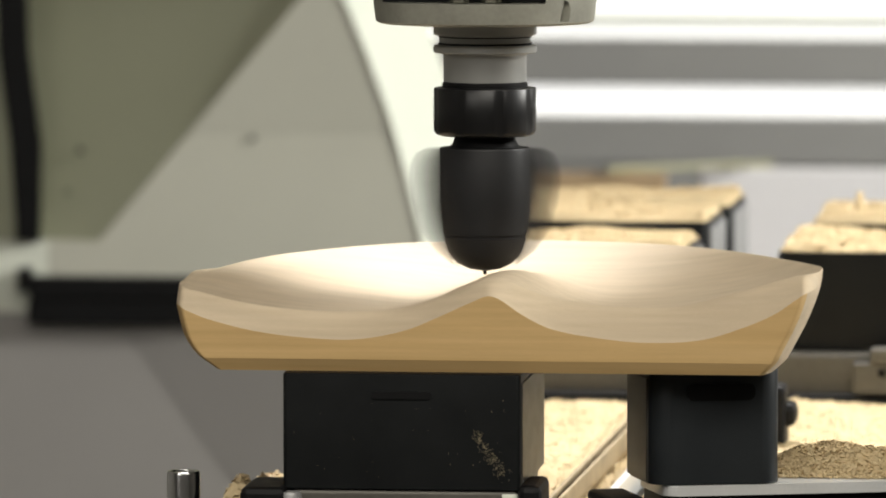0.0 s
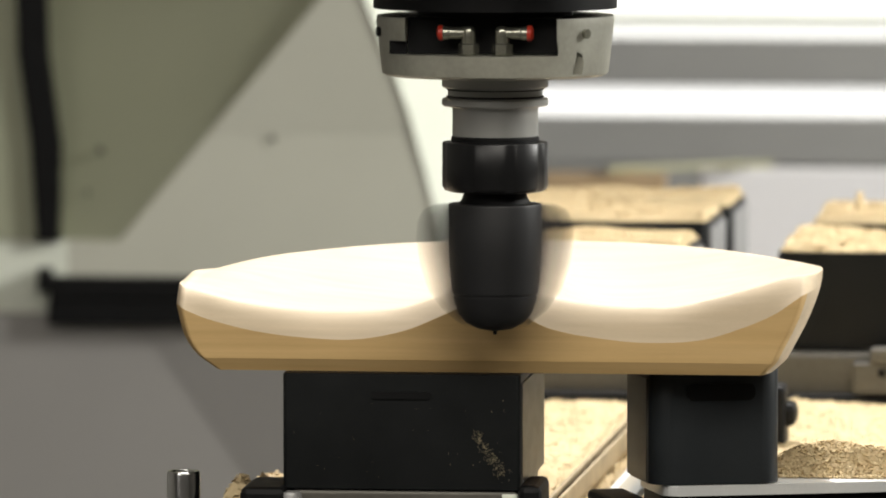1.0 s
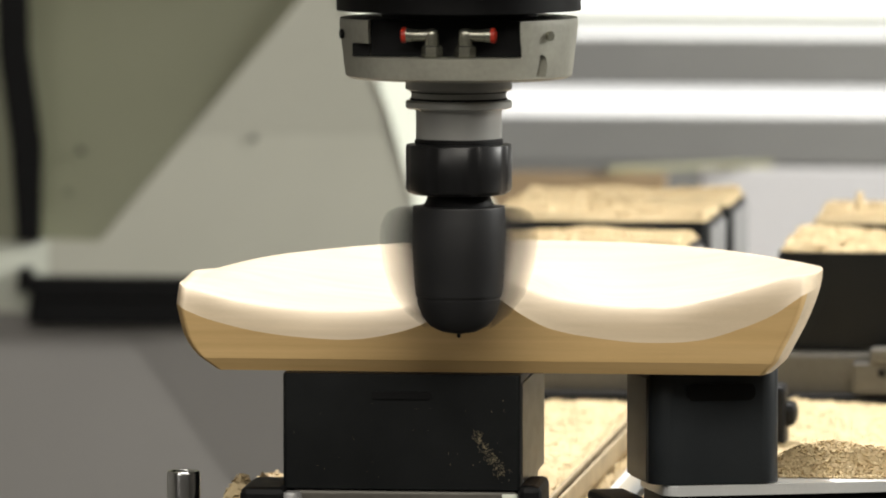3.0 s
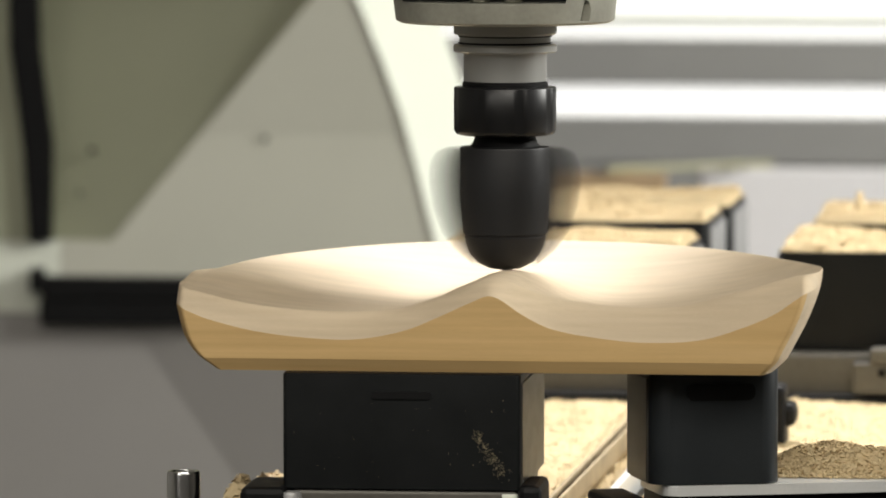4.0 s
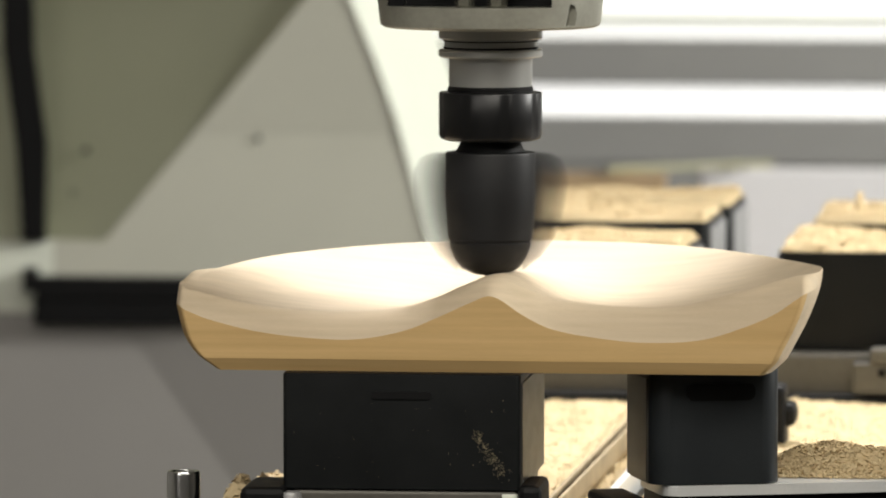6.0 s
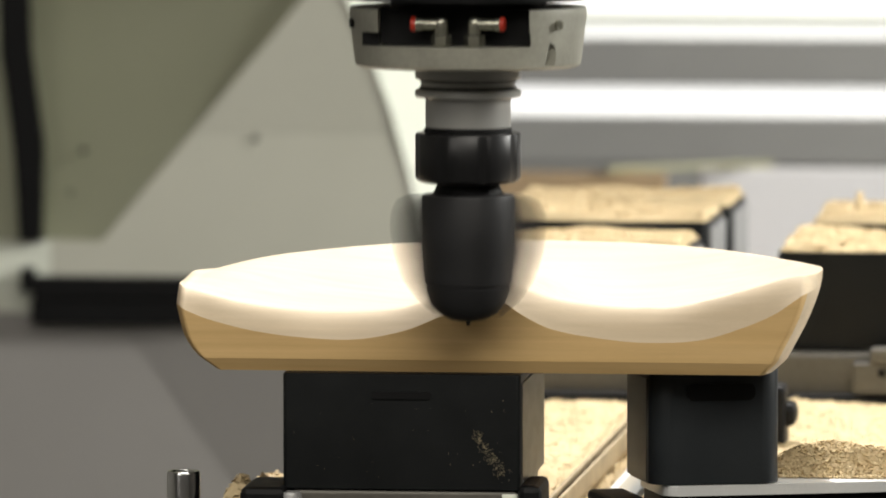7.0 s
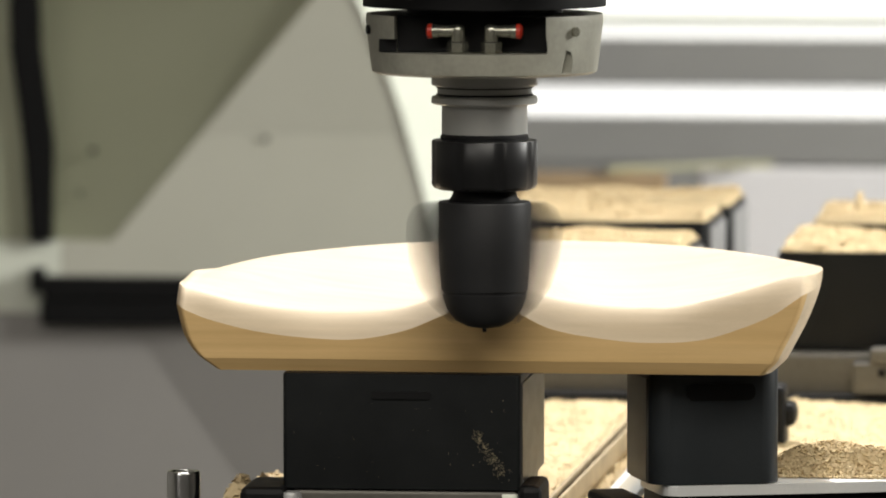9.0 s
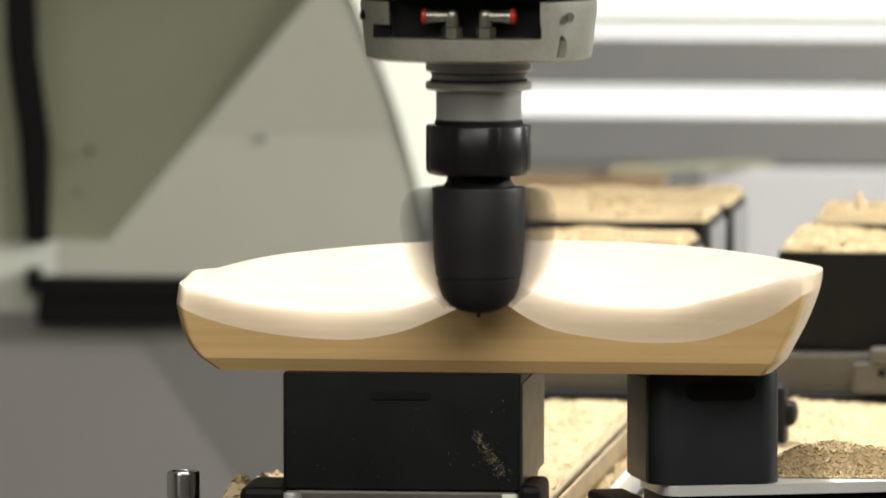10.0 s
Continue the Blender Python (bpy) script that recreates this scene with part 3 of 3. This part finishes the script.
# ---- spindle and tool ----
def spindle():
    """Milling head; its origin is the middle of the underside of the collet nut."""
    s = thing("milling_spindle", "grey and black milling spindle with ball cutter", "milling spindle")
    nut = lathe([(0.0225, 0.0), (0.0272, 0.0), (0.0300, 0.0010), (0.0314, 0.0032), (0.0314, 0.0286), (0.0308, 0.0294), (0.0268, 0.0298)], 144)
    for v in nut.verts:
        # shallow wrench slots round the nut
        a = math.degrees(math.atan2(v.co.y, v.co.x)) % 45
        if 17.5 < a < 27.5 and 0.0025 < v.co.z < 0.0288:
            v.co.x, v.co.y = v.co.x * 0.985, v.co.y * 0.985
    part("collet_nut", nut, GRIP, s, "black slotted collet nut", True)
    part("lock_ring", lathe([(0.0262, 0.0299), (0.0262, 0.0318), (0.0252, 0.0330)], 72), BLACK, s, "black lock ring", True)
    part("tool_holder", lathe([(0.0254, 0.0331), (0.0254, 0.0490), (0.0260, 0.0502), (0.0306, 0.0507), (0.0316, 0.0515), (0.0316, 0.0545), (0.0308, 0.0555), (0.0281, 0.0559), (0.0281, 0.0608), (0.0306, 0.0616), (0.0316, 0.0624), (0.0316, 0.0690)], 72), STEEL, s, "ground steel tool holder", True)
    # black rings added in the grooves to paint their shade
    for z0, z1 in ((0.0557, 0.0570), (0.0602, 0.0611)):
        part("groove_shade", lathe([(0.0282, z0), (0.0288, z0 + 0.0002), (0.0288, z1 - 0.0002), (0.0282, z1)], 64), BLACK, s, "black ring painting the shade in a groove", True)
    ring = lathe([(0.030, 0.0690), (0.0640, 0.0690), (0.0668, 0.0705), (0.0676, 0.0760), (0.0705, 0.1010), (0.0700, 0.1045), (0.030, 0.1045)], 96)
    ring_ob = part("nose_ring", ring, CAST, s, "grey cast nose ring with a cut-out", True)
    # the cut-out is a deep pocket with a wider slot along its foot; a small wedge notch beside it
    wedge = prism_front([(0.0500, 0.0715), (0.0580, 0.0715), (0.0555, 0.0835), (0.0530, 0.0850)], -0.06, 0.0225)
    bmesh.ops.recalc_face_normals(wedge, faces=wedge.faces[:])
    for pocket in (box(-0.0475, 0.0425, -0.09, -0.034, 0.0830, 0.1060, 0.002), box(-0.0585, 0.0430, -0.09, -0.036, 0.0828, 0.0910, 0.001), wedge):
        cut_me = bpy.data.meshes.new("recess_shape")
        pocket.to_mesh(cut_me)
        pocket.free()
        cut_ob = new("recess_shape", cut_me)
        mod = ring_ob.modifiers.new("recess", "BOOLEAN")
        mod.object, mod.operation, mod.solver = cut_ob, "DIFFERENCE", "EXACT"
        done = bpy.data.meshes.new_from_object(ring_ob.evaluated_get(bpy.context.evaluated_depsgraph_get()))
        ring_ob.modifiers.clear()
        ring_ob.data = done
        bpy.data.objects.remove(cut_ob)
    part("recess_lining", box(-0.0470, 0.0420, -0.0400, -0.0345, 0.0834, 0.1044, 0.0), BLACK, s, "black recess lining")
    part("slot_lining", box(-0.0580, -0.0478, -0.0405, -0.0365, 0.0832, 0.0906, 0.0), BLACK, s, "black slot lining")
    part("collar", lathe([(0.046, 0.1046), (0.046, 0.1086)], 64), BLACK, s, "black collar", True)
    part("cover_ring", lathe([(0.060, 0.1085), (0.0722, 0.1090), (0.0722, 0.1200), (0.0690, 0.1220)], 96), BLACK, s, "black cover ring", True)
    part("body", lathe([(0.060, 0.1221), (0.068, 0.1240), (0.070, 0.20), (0.070, 0.984)], 64), BLACK, s, "black spindle body", True)
    # unseen block added before the body to shade the seat's front face
    part("shade_block", box(-0.19, 0.19, -0.125, -0.0705, 0.150, 0.60, 0.008), BLACK, s, "unseen black block added to shade the seat front")
    # unseen notched plate added high above, shading the seat from the work lamp
    plate = [(-0.42, -0.12), (0.42, -0.12), (0.42, 0.868), (0.060, 0.870), (0.0115, 0.850), (-0.020, 0.793), (-0.031, 0.769), (-0.045, 0.769), (-0.080, 0.812), (-0.42, 0.850)]
    part("shadow_plate", prism(plate, 0.985, 1.035, 0.003), DULL, s, "unseen grey plate added to shade the seat")
    for sx in (-1, 1):
        bm = lathe([(0.0056, 0.0832), (0.0062, 0.0838), (0.0062, 0.0895), (0.0056, 0.0901)], 6)
        bmesh.ops.translate(bm, vec=(sx * 0.0098, -0.052, 0), verts=bm.verts[:])
        f = part("air_fitting", bm, CHROME, s, "nickel elbow air fitting")
        bm = lathe([(0.0043, 0.0902), (0.0043, 0.0945), (0.0042, 0.0975), (0.0036, 0.0995), (0.0022, 0.1005)], 24)
        bmesh.ops.translate(bm, vec=(sx * 0.0098, -0.052, 0), verts=bm.verts[:])
        part("elbow", bm, CHROME, f, smooth=True)
        arm = lathe([(0.0036, 0.002), (0.0036, 0.0110), (0.0041, 0.0115), (0.0041, 0.0150)], 24)
        bmesh.ops.transform(arm, matrix=Matrix.Translation((sx * 0.0098, -0.052, 0.0962)) @ pose(0, 0, 0, 0, 90 * sx), verts=arm.verts[:])
        part("elbow_arm", arm, CHROME, f, smooth=True)
        col = lathe([(0.0030, 0.0151), (0.0045, 0.0151), (0.0045, 0.0175), (0.0028, 0.0185)], 24)
        bmesh.ops.transform(col, matrix=Matrix.Translation((sx * 0.0098, -0.052, 0.0962)) @ pose(0, 0, 0, 0, 90 * sx), verts=col.verts[:])
        part("release_collar", col, RED, f, "red plastic release collar", True)
    for x, y, turn, mat, lab in ((-0.0655, -0.0240, -70, BLACK, "black cap screw"), (0.0575, -0.0400, 54, CHROME, "bright cap screw")):
        scr = lathe([(0.0028, 0), (0.0028, 0.002)], 20)
        bmesh.ops.transform(scr, matrix=pose(x, y, 0.0955, 90, 0, turn), verts=scr.verts[:])
        part("cap_screw", scr, mat, s, lab)
    # round-nosed cutter: core with neck and tip, and three swung wings with inserts
    core = lathe([(0.0012, -0.0830), (0.010, -0.0816), (0.0172, -0.0780), (0.0218, -0.0725), (0.0243, -0.0655), (0.0249, -0.0622), (0.0242, -0.0618), (0.0243, -0.0604), (0.0256, -0.0600), (0.0266, -0.0500), (0.0273, -0.0400), (0.0275, -0.0085), (0.0271, -0.0073), (0.0180, -0.0070)], 64)
    c = part("cutter", core, CUT, s, "dark round-nosed insert cutter", True)
    part("neck", lathe([(0.0216, -0.0069), (0.0200, -0.0050), (0.0188, -0.0020), (0.0188, -0.0001)], 48), BLACK, c, "black flared neck", True)
    part("tip_screw", lathe([(0.0008, -0.0852), (0.0012, -0.0848), (0.0012, -0.0826)], 16), CUT, c, "small tip screw", True)
    wings = []
    for k in range(3):
        out = [(0.020, -0.0795), (0.031, -0.0705), (0.0395, -0.0590), (0.0445, -0.0440), (0.0470, -0.0280), (0.0464, -0.0185), (0.0430, -0.0110), (0.0365, -0.0078), (0.020, -0.0078)]
        w = prism_front(out, -0.0022, 0.0044)
        bmesh.ops.recalc_face_normals(w, faces=w.faces[:])
        wing = part("wing", w, CUT, c, "dark steel cutter wing")
        ins = prism_front([(0.030, -0.0690), (0.0375, -0.0560), (0.0430, -0.0380), (0.036, -0.0360), (0.028, -0.0600)], -0.0036, 0.0013)
        bmesh.ops.recalc_face_normals(ins, faces=ins.faces[:])
        part("insert", ins, CUT, wing, "dark carbide insert")
        wings.append(wing)
    return s, c, wings


SPINDLE, CUTTER, WINGS = spindle()


def motions():
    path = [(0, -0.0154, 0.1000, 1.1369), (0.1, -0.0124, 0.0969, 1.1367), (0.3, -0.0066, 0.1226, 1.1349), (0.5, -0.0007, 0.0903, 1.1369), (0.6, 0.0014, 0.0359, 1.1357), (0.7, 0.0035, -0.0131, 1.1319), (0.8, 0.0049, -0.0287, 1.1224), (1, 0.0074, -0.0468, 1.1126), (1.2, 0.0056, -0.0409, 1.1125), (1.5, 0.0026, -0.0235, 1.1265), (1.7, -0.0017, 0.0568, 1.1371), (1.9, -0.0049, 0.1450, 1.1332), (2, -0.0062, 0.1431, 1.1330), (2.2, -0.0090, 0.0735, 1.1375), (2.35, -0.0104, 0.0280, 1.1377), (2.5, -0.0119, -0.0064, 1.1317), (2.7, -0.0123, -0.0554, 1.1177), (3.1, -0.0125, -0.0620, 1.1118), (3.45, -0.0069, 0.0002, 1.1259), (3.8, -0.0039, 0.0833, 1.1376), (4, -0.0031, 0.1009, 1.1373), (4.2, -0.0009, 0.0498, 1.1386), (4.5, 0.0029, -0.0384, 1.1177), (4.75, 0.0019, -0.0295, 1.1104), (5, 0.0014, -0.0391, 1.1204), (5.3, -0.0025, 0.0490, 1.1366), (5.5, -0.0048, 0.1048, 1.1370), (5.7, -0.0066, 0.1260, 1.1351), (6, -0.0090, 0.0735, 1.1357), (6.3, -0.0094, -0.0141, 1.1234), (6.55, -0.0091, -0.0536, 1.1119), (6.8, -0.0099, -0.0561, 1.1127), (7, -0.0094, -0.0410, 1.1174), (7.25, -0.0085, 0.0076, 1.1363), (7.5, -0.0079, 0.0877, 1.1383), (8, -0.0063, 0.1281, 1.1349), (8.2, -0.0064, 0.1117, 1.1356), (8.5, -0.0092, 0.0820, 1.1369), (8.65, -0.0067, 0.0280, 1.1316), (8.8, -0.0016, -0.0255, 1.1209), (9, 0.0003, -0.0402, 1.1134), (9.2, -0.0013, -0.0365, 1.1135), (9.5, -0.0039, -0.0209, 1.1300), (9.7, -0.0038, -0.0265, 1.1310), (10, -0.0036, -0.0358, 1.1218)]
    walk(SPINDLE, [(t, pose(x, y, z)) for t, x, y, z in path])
    slide = [(0, 0.0000), (0.5, 0.0141), (1, 0.0195), (1.5, 0.0152), (2, 0.0087), (2.5, 0.0011), (2.7, -0.0005), (3.1, 0.0016), (3.8, 0.0108), (4, 0.0119), (4.5, 0.0152), (5, 0.0136), (5.5, 0.0103), (5.7, 0.0084), (6.2, 0.0038), (6.8, 0.0019), (7, 0.0027), (7.5, 0.0071), (8, 0.0087), (8.5, 0.0087), (9, 0.0125), (9.5, 0.0087), (10, 0.0087)]
    walk(GANTRY, [(t, pose(x, 0, 0)) for t, x in slide])
    # the spin: core and wings add up to 120 degrees a thirtieth of a second, a third of a turn
    walk(CUTTER, [(i / 30, pose(0, 0, 0, 0, 0, 60.0 * i)) for i in range(301)])
    for k, wing in enumerate(WINGS):
        walk(wing, [(i / 30, pose(0, 0, 0, 0, 0, 120 * k + 25 + 60.0 * i)) for i in range(301)])


motions()
